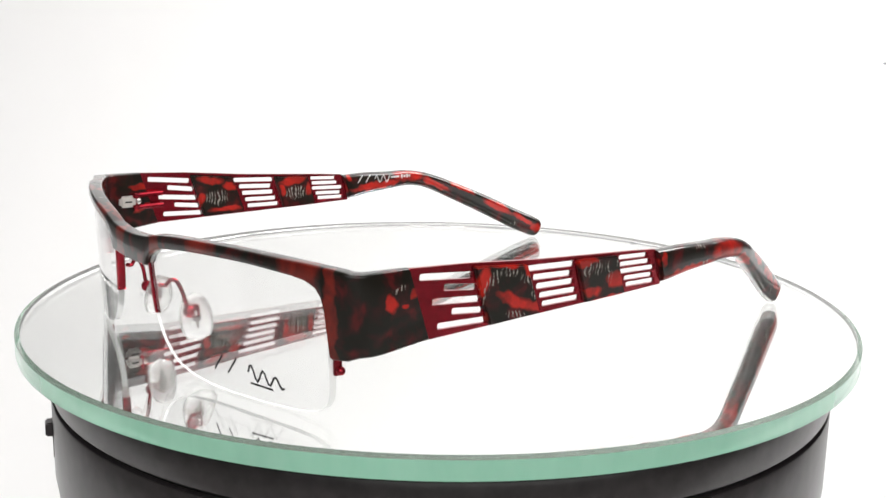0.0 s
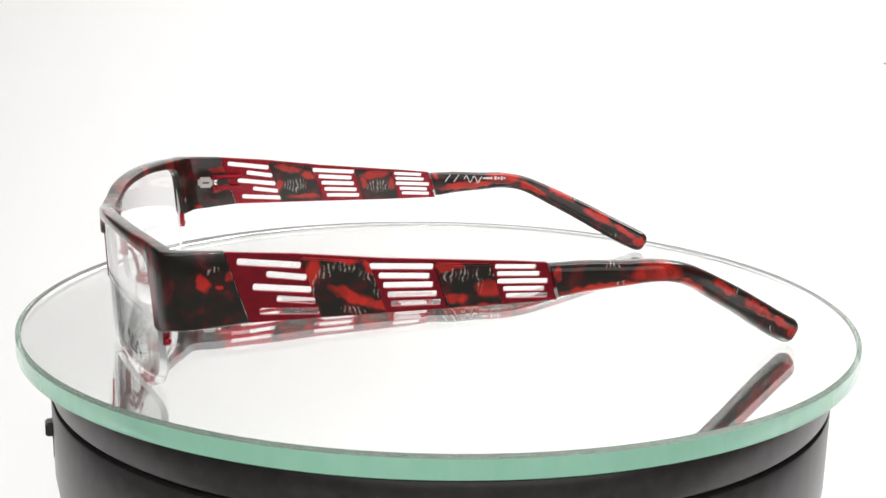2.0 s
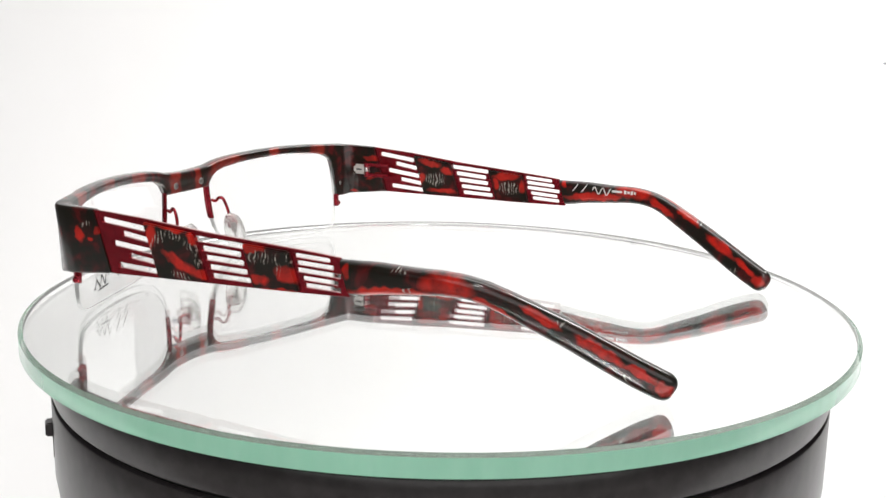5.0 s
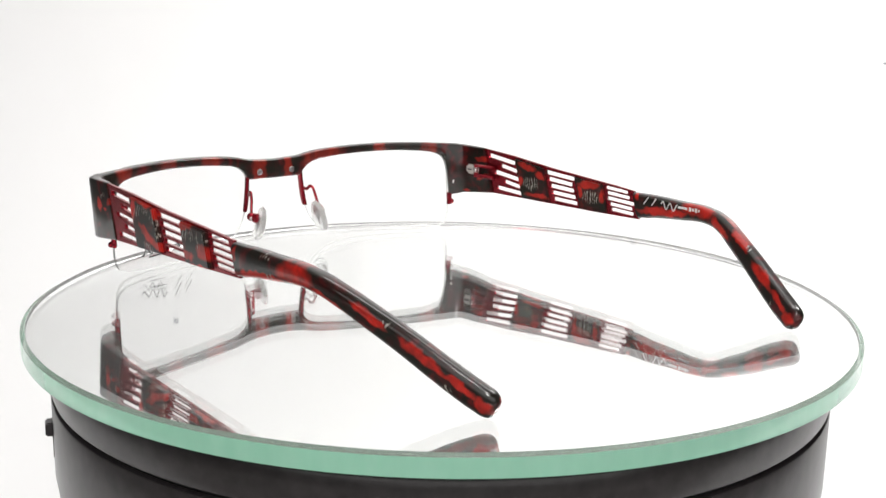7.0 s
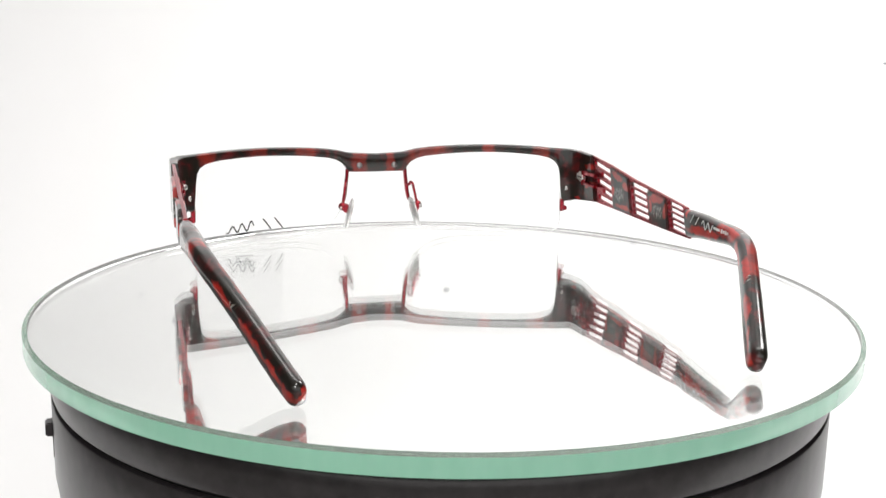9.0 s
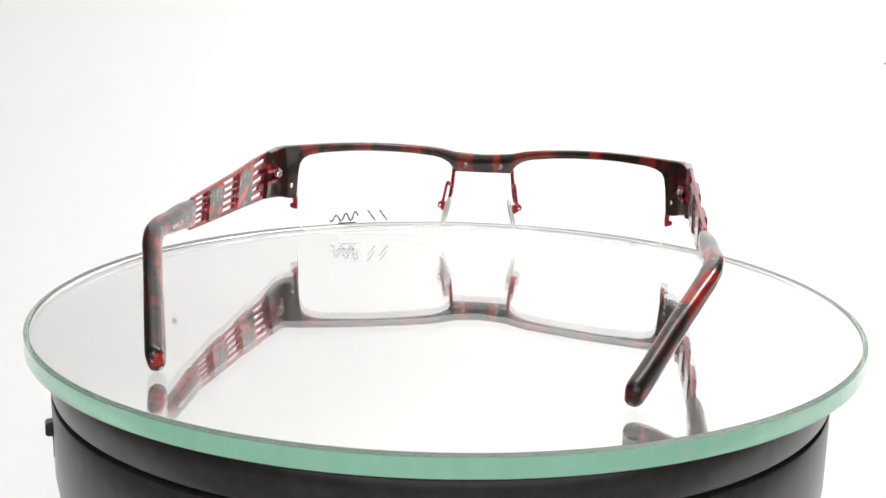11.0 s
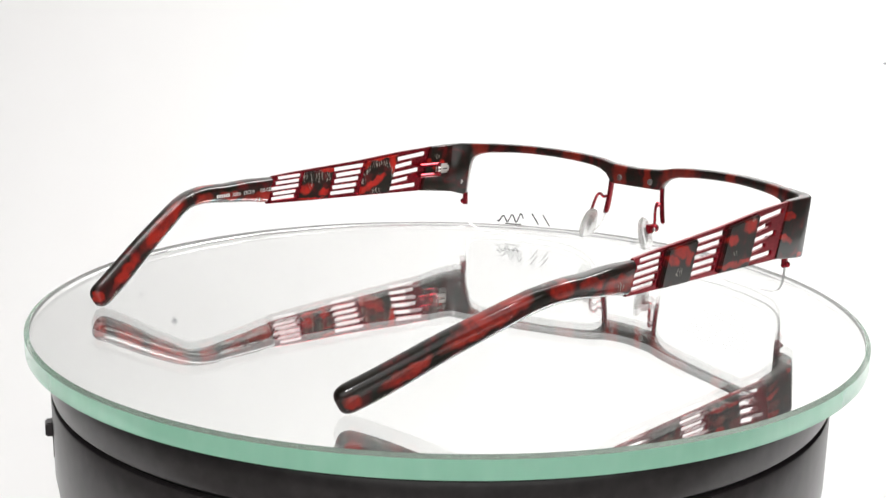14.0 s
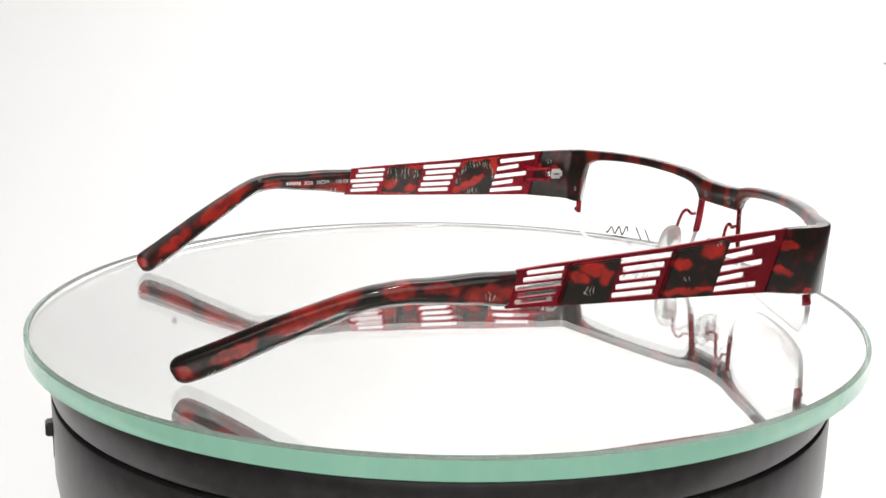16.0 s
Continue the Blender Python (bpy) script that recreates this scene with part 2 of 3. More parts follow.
def tube(bm, pts, radius, sides=10):
    rings = []
    for i, p in enumerate(pts):
        d = (pts[min(i + 1, len(pts) - 1)] - pts[max(i - 1, 0)]).normalized()
        a = d.cross(Vector((0.31, 0.17, 0.93))).normalized()
        c = d.cross(a)
        r = radius(i / (len(pts) - 1)) if callable(radius) else radius
        rings.append([p + a * r * math.cos(2 * math.pi * k / sides) + c * r * math.sin(2 * math.pi * k / sides) for k in range(sides)])
    loft(bm, rings)


def rounded(w, h, r, seg=3):
    """Outline of a rounded rectangle round the origin, anticlockwise."""
    r = min(r, w / 2 - 1e-6, h / 2 - 1e-6)
    out = []
    for cx, cy, a0 in ((w / 2 - r, h / 2 - r, 0), (-w / 2 + r, h / 2 - r, 90), (-w / 2 + r, -h / 2 + r, 180), (w / 2 - r, -h / 2 + r, 270)):
        for k in range(seg + 1):
            a = radians(a0 + 90 * k / seg)
            out.append((cx + r * math.cos(a), cy + r * math.sin(a)))
    return out


def lathe(bm, profile, sides=160):
    """Turn a profile of (radius, z) round the z axis."""
    rings = [[Vector((r * math.cos(2 * math.pi * k / sides), r * math.sin(2 * math.pi * k / sides), z)) for k in range(sides)] for r, z in profile]
    return loft(bm, rings)


def lerp_table(table, x):
    return float(np.interp(x, [a for a, _ in table], [c for _, c in table]))


def ball(bm, centre, r, squash=(1, 1, 1), seg=14):
    made = bmesh.ops.create_uvsphere(bm, u_segments=seg, v_segments=seg // 2 + 2, radius=1.0)
    for v in made["verts"]:
        v.co = Vector(centre) + Vector((v.co.x * r * squash[0], v.co.y * r * squash[1], v.co.z * r * squash[2]))


def box(bm, centre, size):
    made = bmesh.ops.create_cube(bm, size=1.0)
    for v in made["verts"]:
        v.co = Vector(centre) + Vector((v.co.x * size[0], v.co.y * size[1], v.co.z * size[2]))


# ---------------------------------------------------------------- studio
def build_studio():
    # white paper sweep: flat on the table, curving up behind
    bm = bmesh.new()
    prof = [(-0.125, 0.0), (0.45, 0.0)]
    for k in range(1, 49):
        a = math.pi / 2 * k / 48
        prof.append((0.45 + 0.4 * math.sin(a), 0.4 - 0.4 * math.cos(a)))
    prof.append((0.85, 1.70))
    up = [[bm.verts.new((x, y, z)) for x in (-0.62, -0.31, 0, 0.31, 0.62)] for y, z in prof]
    dn = [[bm.verts.new((x, y + 0.004, z - 0.004)) for x in (-0.62, -0.31, 0, 0.31, 0.62)] for y, z in prof]
    for g, flip in ((up, 0), (dn, 1)):
        for a, c in zip(g, g[1:]):
            for i in range(4):
                f = (a[i], a[i + 1], c[i + 1], c[i])
                bm.faces.new(f[::-1] if flip else f)
    paper = part("backdrop", bm, PAPER, None)
    for x, y, z, r in [(0.0022, 0.8432, 0.3253, 0.0032), (-0.2884, 0.8486, 0.367, 0.0033), (-0.3222, 0.8457, 0.3374, 0.0022), (0.1951, 0.8283, 0.268, 0.0028), (0.4093, 0.7562, 0.1416, 0.0028)]:
        bm = bmesh.new()
        ball(bm, (x, y - 0.0005, z), r, (1.0, 0.12, 0.8), 12)
        part("smudge", bm, SMUDGE, paper, "small grey speck on the paper")
    tagged(paper, "seamless white paper sweep lit evenly behind the turntable", "backdrop", kind="structure")
    # walls out of view, added to enclose the set and darken reflections
    for name, c, s in (("wall_back", (0, 1.0, 0.85), (2.86, 0.02, 1.74)), ("wall_left", (-1.42, -0.15, 0.85), (0.02, 2.4, 1.74)), ("wall_right", (1.42, -0.15, 0.85), (0.02, 2.4, 1.74)),
                       ("wall_behind_camera", (0, -1.32, 0.85), (2.86, 0.02, 1.74))):
        bm = bmesh.new()
        box(bm, c, s)
        tagged(part(name, bm, DIM, None, smooth=False), "plain dark grey wall out of view, added to dim reflections", "studio wall", kind="structure")
    # unseen table beyond the paper, its grey set for the base's reflections
    bm = bmesh.new()
    box(bm, (0, -0.15, -0.026), (2.86, 2.4, 0.03))
    tagged(part("floor", bm, TABLE, None, smooth=False), "unseen mid grey table, toned to darken the base's reflections", "table top", kind="structure")
    # white ceiling out of view, added for bounce and bright top reflections
    bm = bmesh.new()
    box(bm, (0, -0.15, 1.73), (2.86, 2.4, 0.02))
    tagged(part("ceiling", bm, BOUNCE, None, smooth=False), "plain white ceiling out of view, added to bounce light", "ceiling", kind="structure")


# ---------------------------------------------------------------- turntable
def build_turntable():
    base = tagged(new("turntable"), "round black plastic motorised turntable base with a fine seam", "turntable")
    bm = bmesh.new()
    z = TOP
    lathe(bm, [(0.060, z - 0.0066), (0.1046, z - 0.0066), (0.1062, z - 0.0072), (0.1070, z - 0.0085), (0.1071, z - 0.0162), (0.1070, z - 0.01645), (0.09, z - 0.01645)])
    bmesh.ops.translate(bm, verts=bm.verts, vec=(DRUM_X, 0, 0))
    part("lid", bm, BLACK, base)
    bm = bmesh.new()
    lathe(bm, [(0.090, z - 0.01645), (0.1054, z - 0.01645), (0.1054, z - 0.0180), (0.090, z - 0.0180)])
    bmesh.ops.translate(bm, verts=bm.verts, vec=(DRUM_X, 0, 0))
    part("groove", bm, GROOVE, base, "dark shadow gap between lid and body")
    bm = bmesh.new()
    lathe(bm, [(0.090, z - 0.0180), (0.1070, z - 0.0180), (0.1072, z - 0.0183), (0.1072, z - 0.039), (0.1067, z - 0.0425), (0.1045, z - 0.0455), (0.1010, z - 0.0475), (0.0960, z - 0.0482), (0.05, z - 0.0482)])
    bmesh.ops.translate(bm, verts=bm.verts, vec=(DRUM_X, 0, 0))
    part("body", bm, BLACK, base)
    # unseen foot, made tall so the base shades the paper less
    bm = bmesh.new()
    lathe(bm, [(0.0930, 0.0), (0.0935, 0.0005), (0.0935, z - 0.0480), (0.05, z - 0.0480), (0.05, 0.0)])
    part("foot", bm, GROOVE, base, "unseen recessed black foot ring, tall to keep the paper bright")
    # toggle switch on the side
    place = Matrix.Rotation(radians(200), 4, "Z") @ Matrix.Translation((0.1072, 0, z))
    bm = bmesh.new()
    box(bm, (0.0000, 0, -0.0294), (0.0008, 0.006, 0.0094))
    bmesh.ops.bevel(bm, geom=bm.edges[:], offset=0.0002, segments=2, affect="EDGES")
    bm.transform(place)
    sw = part("switch_plate", bm, GROOVE, base, "thin black switch plate")
    bm = bmesh.new()
    box(bm, (0.0008, 0, -0.0266), (0.0026, 0.0042, 0.0037))
    bmesh.ops.bevel(bm, geom=bm.edges[:], offset=0.0004, segments=2, affect="EDGES")
    bm.transform(place)
    part("switch_knob", bm, BLACK, sw)

    plate = tagged(new("glass_platter"), "thick clear glass disc with green edge and mirrored underside", "glass disc")
    plate.location = (0, 0, DISC)
    R, T, ox, oy = 0.1142, 0.0052, -0.00115, -0.00015
    bm = bmesh.new()
    lathe(bm, [(R - 0.00115, 0.0), (R - 0.00115, -T + 0.0002), (R - 0.0013, -T)], 240)
    bmesh.ops.translate(bm, verts=bm.verts, vec=(ox, oy, 0))
    for f in bm.faces:
        f.material_index = 1 if max(v.co.z for v in f.verts) < -T + 0.0001 else 0
    part("disc", bm, [GLASS, MIRROR], plate).visible_shadow = False
    bm = bmesh.new()
    loop = [(R - 0.00110, -0.00002), (R, -0.00066), (R, -T + 0.0003), (R - 0.0004, -T), (R - 0.00005, -T + 0.0003), (R - 0.00005, -0.00064)]
    N = 240
    vs = [[bm.verts.new((r * math.cos(2 * math.pi * k / N) + ox, r * math.sin(2 * math.pi * k / N) + oy, z2)) for r, z2 in loop] for k in range(N)]
    for k in range(N):
        for j in range(6):
            f = bm.faces.new((vs[k][j], vs[k][(j + 1) % 6], vs[(k + 1) % N][(j + 1) % 6], vs[(k + 1) % N][j]))
            f.material_index = 1 if j in (0, 5) else 0
    part("edge_band", bm, [EDGE, CHAMFER], plate, "pale green ground edge of the glass").visible_shadow = False
    bm = bmesh.new()
    lathe(bm, [(R - 0.0012, -T - 0.00005), (R - 0.0012, -T - 0.0006)], 160)
    bmesh.ops.translate(bm, verts=bm.verts, vec=(ox, oy, 0))
    part("backing_paint", bm, GROOVE, plate, "dark protective coat under the silvering")
    bm = bmesh.new()
    lathe(bm, [(0.030, -T - 0.0007), (0.030, -T - 0.0030)], 64)
    part("spindle", bm, GROOVE, plate, "black hub on the motor shaft")
    return plate


# ---------------------------------------------------------------- eyeglasses
# wearer's axes in mm: x to the wearer's left, y towards the ears, z up; then set on the platter
SEAT = pose(-58.37 * MM, -43.59 * MM, 0, 0, 0, -53.686) @ Matrix.Scale(MM, 4)
BAR_TOP = [(0, 30.0), (5, 30.2), (10, 30.6), (15, 31.8), (20, 32.4), (27, 32.9), (35, 33.3), (45, 33.45), (55, 33.2), (63, 32.8), (70, 32.3), (73, 32.0)]
BAR_LOW = [(0, 23.6), (9.6, 23.7), (10.3, 24.2), (11.0, 25.4), (12.2, 26.8), (14.5, 28.2), (17.4, 29.0), (25, 29.9), (32, 30.4), (42, 30.7), (50, 30.5),
           (57, 29.9), (60.5, 29.2), (62.4, 28.0), (63.4, 26.0), (63.9, 23.0), (64.6, 14.2), (64.9, 13.9), (73, 14.8)]


def back_y(x):
    return -16.4 + 0.00356 * x * x


def mm_part(name, bm, mat, parent, label="", side=1, smooth=True):
    if side < 0:
        bmesh.ops.scale(bm, vec=(-1, 1, 1), verts=bm.verts)
    layer = bm.verts.layers.float_vector.new("loc")
    for v in bm.verts:
        v[layer] = v.co
    bm.transform(SEAT)
    return part(name, bm, mat, parent, label, smooth)


def ring_between(outer, inner, top, low, r=0.7, shear=0.0):
    o, i = Vector(outer), Vector(inner)
    d, mid, w, h = (i - o), (o + i) / 2, (i - o).length, top - low
    d.normalize()
    out = []
    for a, c in rounded(w, h, r, 3):
        z = (top + low) / 2 + c
        out.append(Vector((mid.x + d.x * a, mid.y + d.y * a + shear * (top - z) / 16.0, z)))
    return out


def brow_bar(parent):
    rights = []
    xs = [0, 3, 6, 8.5, 9.6, 10.3, 11.0, 12.2, 14.5, 17.4, 21, 25, 29, 33, 38, 43, 48, 53, 57, 60.5, 62.4, 63.4, 63.9, 64.6, 64.9, 66.2, 67.4]
    for x in xs:
        n = Vector((-2 * 0.00356 * x, 1)).normalized()
        inner = Vector((x, back_y(x)))
        outer = inner - n * 3.6
        if x > 60:
            outer = Vector((x + (x - 60) * 0.36, outer.y + (x - 60) * 0.05))
        rights.append((outer, inner, lerp_table(BAR_TOP, x), lerp_table(BAR_LOW, x), 0.75, max(0.0, x - 60) * 0.13))
    for (ox, oy), (ix, iy), top, low, sh in (((71.2, -2.35), (68.4, 0.3), 32.2, 14.8, 2.0), ((72.0, -1.35), (69.0, 0.9), 32.2, 14.9, 2.5), ((72.4, -0.1), (69.4, 1.8), 32.1, 15.0, 2.7), ((72.5, 2.3), (69.6, 3.6), 32.1, 15.2, 2.9),
                                             ((72.4, 7.0), (69.8, 7.2), 32.05, 15.7, 3.3), ((72.2, 10.9), (70.0, 10.9), 32.0, 16.3, 5.2)):
        rights.append((Vector((ox, oy)), Vector((ix, iy)), top, low, 0.7, sh))
    rings = []
    for o, i, t, l, r, s in rights[:0:-1]:
        ring = ring_between(o, i, t, l, r, s)
        rings.append([Vector((-p.x, p.y, p.z)) for p in ring])
    for o, i, t, l, r, s in rights:
        rings.append(ring_between(o, i, t, l, r, s))
    bm = bmesh.new()
    loft(bm, rings)
    for f in bm.faces:
        c = f.calc_center_median()
        f.material_index = 0 if c.y < 1.6 else (1 if c.x > 0 else 2)
    return mm_part("brow_bar", bm, [BROW, SIDE_L, SIDE_R], parent, "black and red marbled acetate brow bar with wrapped corners")


LENS_LOW = [(10.9, 22.0), (11.3, 17.0), (12.0, 13.2), (13.2, 10.0), (15.0, 7.2), (17.5, 4.8), (20.5, 3.0), (24.5, 1.9), (30, 1.1), (38, 0.75), (48, 0.8), (56, 1.1), (61, 1.7), (63.2, 2.8), (64.4, 4.4), (64.9, 7.0)]


def lens_y(x, z):
    return back_y(x) - 1.7 + (24 - z) * 0.045


def lens(parent, side):
    bm = bmesh.new()
    xs = [10.9, 11.1, 11.3, 11.6, 12.0, 12.6, 13.2, 14.0, 15.0, 16.2, 17.5, 19, 20.5, 22.5, 24.5, 27, 30, 34, 38, 43, 48, 52, 56, 59, 61, 62.2, 63.2, 63.9, 64.4, 64.7, 64.9]
    rings = []
    for x in xs:
        lo, hi = lerp_table(LENS_LOW, x), min(lerp_table(BAR_LOW, min(x, 63.3)) + 0.9, 31.2)
        if x < 12.3:
            hi = min(hi, 24.5 + (x - 10.9) * 1.6)
        ring = []
        for k in range(7):
            z = lo + (hi - lo) * k / 6
            ring.append(Vector((x, lens_y(x, z) - 0.75, z)))
        for k in range(6, -1, -1):
            z = lo + (hi - lo) * k / 6
            ring.append(Vector((x, lens_y(x, z) + 0.75, z)))
        rings.append(ring)
    loft(bm, rings)
    for f in bm.faces:
        ys = [v.co.y - lens_y(v.co.x, v.co.z) for v in f.verts]
        f.material_index = 1 if max(ys) - min(ys) > 0.6 else 0
    ob = mm_part("lens", bm, [LENS, LENS_EDGE], parent, "clear half-rim demo lens", side)
    ob.visible_shadow = False
    return ob


def stroke(bm, pts, w):
    """A thin printed ribbon on the back of the lens, pts in (x, z)."""
    for (x0, z0), (x1, z1) in zip(pts, pts[1:]):
        d = Vector((x1 - x0, z1 - z0)).normalized()
        nx, nz = -d.y * w / 2, d.x * w / 2
        ex, ez = d.x * w / 2, d.y * w / 2
        quad = [(x0 - ex + nx, z0 - ez + nz), (x0 - ex - nx, z0 - ez - nz), (x1 + ex - nx, z1 + ez - nz), (x1 + ex + nx, z1 + ez + nz)]
        f = [bm.verts.new((x, lens_y(x, z) - 0.80, z)) for x, z in quad]
        k = [bm.verts.new((x, lens_y(x, z) - 0.84, z)) for x, z in quad]
        bm.faces.new(f)
        bm.faces.new(k[::-1])
        for i in range(4):
            bm.faces.new((f[i], f[(i + 1) % 4], k[(i + 1) % 4], k[i]))


def front_hardware(parent, side):
    # red rim strip beside the nose
    bm = bmesh.new()
    rings = []
    for z, x, w in ((24.6, 10.5, 1.3), (22, 10.7, 1.2), (19, 11.0, 1.3), (16, 11.4, 1.3), (13.6, 11.9, 1.2), (13.0, 12.05, 0.9)):
        y = lens_y(x, z)
        rings.append([Vector((x + a, y + c, z)) for a, c in rounded(w, 2.1, 0.4, 2)])
    loft(bm, rings)
    mm_part("rim_strip", bm, REDMETAL, parent, "red lacquered metal strip holding the lens", side)
    # pad arm
    bm = bmesh.new()
    tube(bm, spline([(11.0, -15.9, 19.3), (11.4, -14.6, 19.0), (11.8, -13.4, 20.2), (12.2, -12.2, 19.7), (12.6, -11.2, 17.4), (13.1, -10.6, 14.7), (13.4, -9.9, 12.8)], 26), 0.5, 8)
    mm_part("pad_arm", bm, REDMETAL, parent, "thin curved red metal arm", side)
    bm = bmesh.new()
    ball(bm, (13.6, -10.0, 12.6), 1.45, (1.0, 1.0, 1.0))
    box(bm, (12.6, -8.8, 12.3), (1.8, 2.8, 3.0))
    bmesh.ops.bevel(bm, geom=[e for e in bm.edges if len(e.link_faces) == 2 and e.calc_face_angle() > 1.2], offset=0.3, segments=2, affect="EDGES")
    cup = mm_part("pad_cup", bm, REDMETAL, parent, "round red pad holder", side)
    bm = bmesh.new()
    ball(bm, (14.2, -8.9, 12.2), 0.75, (1, 0.7, 1))
    mm_part("screw", bm, STEEL, cup, "tiny steel screw", side)
    # nose pad: flattened drop, leaning outwards towards its lower end
    bm = bmesh.new()
    rings = []
    for k in range(13):
        u = -1 + 2 * k / 12
        s = math.sqrt(max(0.0, 1 - u * u))
        wide, thick = 0.08 + 3.9 * s ** 0.75 * (1 - 0.12 * u), 0.05 + 0.85 * s ** 0.6
        rings.append([(wide * math.cos(2 * math.pi * j / 16), thick * math.sin(2 * math.pi * j / 16), 5.7 * u) for j in range(16)])
    loft(bm, [[Vector(p) for p in r] for r in rings])
    lay = Matrix.Translation((11.7, -7.6, 10.5)) @ Matrix.Rotation(radians(-20), 4, "Y") @ Matrix.Rotation(radians(86), 4, "Z") @ Matrix.Rotation(radians(5), 4, "X")
    bm.transform(lay)
    pad = mm_part("nose_pad", bm, PAD, parent, "clear silicone nose pad", side)
    pad.visible_shadow = False
    bm = bmesh.new()
    box(bm, (0, -0.1, 0.6), (2.0, 0.5, 3.2))
    box(bm, (0, -0.1, -1.6), (0.7, 0.4, 2.2))
    bmesh.ops.bevel(bm, geom=bm.edges[:], offset=0.12, segments=2, affect="EDGES")
    bm.transform(lay)
    mm_part("pad_core", bm, DARK_STEEL, pad, "small steel plate cast into the pad", side)
    # pin below the outer corner
    bm = bmesh.new()
    rings = []
    for z, w in ((14.6, 1.7), (12.5, 1.6), (10.6, 1.5), (10.2, 1.0)):
        rings.append([Vector((65.2 + a, -1.5 + c, z)) for a, c in rounded(w, 1.7, 0.5, 2)])
    loft(bm, rings)
    ball(bm, (66.2, -1.3, 11.3), 0.95)
    mm_part("rim_pin", bm, REDMETAL, parent, "short red metal end of the rim", side)
    bm = bmesh.new()
    ball(bm, (66.6, -0.35, 18.6), 1.05, (1, 0.45, 1))
    mm_part("corner_screw", bm, STEEL, parent, "round steel screw head", side)
    bm = bmesh.new()
    ball(bm, (6.3, back_y(6.3) + 0.05, 26.1), 1.05, (1, 0.4, 1))
    mm_part("rivet", bm, DARK_STEEL, parent, "round steel rivet on the bridge", side)


PLATE_TOP = [(10.95, 31.9), (26, 31.2), (45, 29.7), (60, 28.95), (74, 28.25), (81.2, 27.75), (82.0, 25.5), (84.2, 24.9)]
PLATE_LOW = [(16.05, 16.35), (46, 17.5), (66, 18.2), (83.8, 19.0), (83.0, 21.5), (84.6, 22.3)]
SLOTS = [(13.6, 27.0, 29.75, 28.6, 1.45), (19.7, 28.2, 26.9, 25.9, 1.4), (16.8, 29.2, 24.2, 23.2, 1.45), (21.8, 30.0, 21.5, 20.7, 1.35), (18.2, 31.0, 18.8, 18.45, 1.4),
         (41.6, 55.6, 28.0, 27.5, 1.35), (43.6, 54.8, 25.85, 25.45, 1.35), (44.6, 55.6, 23.7, 23.5, 1.35), (45.6, 56.5, 21.55, 21.45, 1.3), (46.4, 57.4, 19.5, 19.55, 1.25),
         (69.4, 78.8, 27.1, 26.8, 1.05), (69.9, 79.7, 25.45, 25.2, 1.1), (70.0, 81.6, 23.75, 23.5, 1.15), (71.4, 80.9, 22.0, 21.8, 1.1), (72.1, 81.6, 20.4, 20.3, 1.1)]


TIP_WIDTH = [(83, 3.5), (87, 4.4), (100, 5.0), (115, 4.9), (130, 4.4), (150, 4.2)]


def temple_x(y, side):
    if side > 0:
        return lerp_table([(10, 71.4), (40, 71.4), (82, 71.2), (90, 70.8), (100, 70.0), (108, 69.6), (113, 68.9), (118, 67.3), (122, 65.5), (152, 52.6), (160, 49.2)], y)
    return lerp_table([(10, 71.4), (40, 71.4), (82, 71.7), (100, 72.2), (108, 72.2), (113, 71.5), (118, 69.9), (122, 68.0), (152, 53.6), (160, 50.2)], y)


def tip_inner(y, side):
    return temple_x(y, side) - lerp_table(TIP_WIDTH, y) / 2 - 0.03


def bar_on_tip(bm, y0, z0, y1, z1, h, side):
    d = Vector((y1 - y0, z1 - z0)).normalized()
    ny, nz2 = -d.y * h / 2, d.x * h / 2
    quad = [(y0 + ny, z0 + nz2), (y0 - ny, z0 - nz2), (y1 - ny, z1 - nz2), (y1 + ny, z1 + nz2)]
    a = [bm.verts.new((tip_inner(y, side), y, z)) for y, z in quad]
    c = [bm.verts.new((tip_inner(y, side) + 0.05, y, z)) for y, z in quad]
    bm.faces.new(a)
    bm.faces.new(c[::-1])
    for i in range(4):
        bm.faces.new((a[i], a[(i + 1) % 4], c[(i + 1) % 4], c[i]))


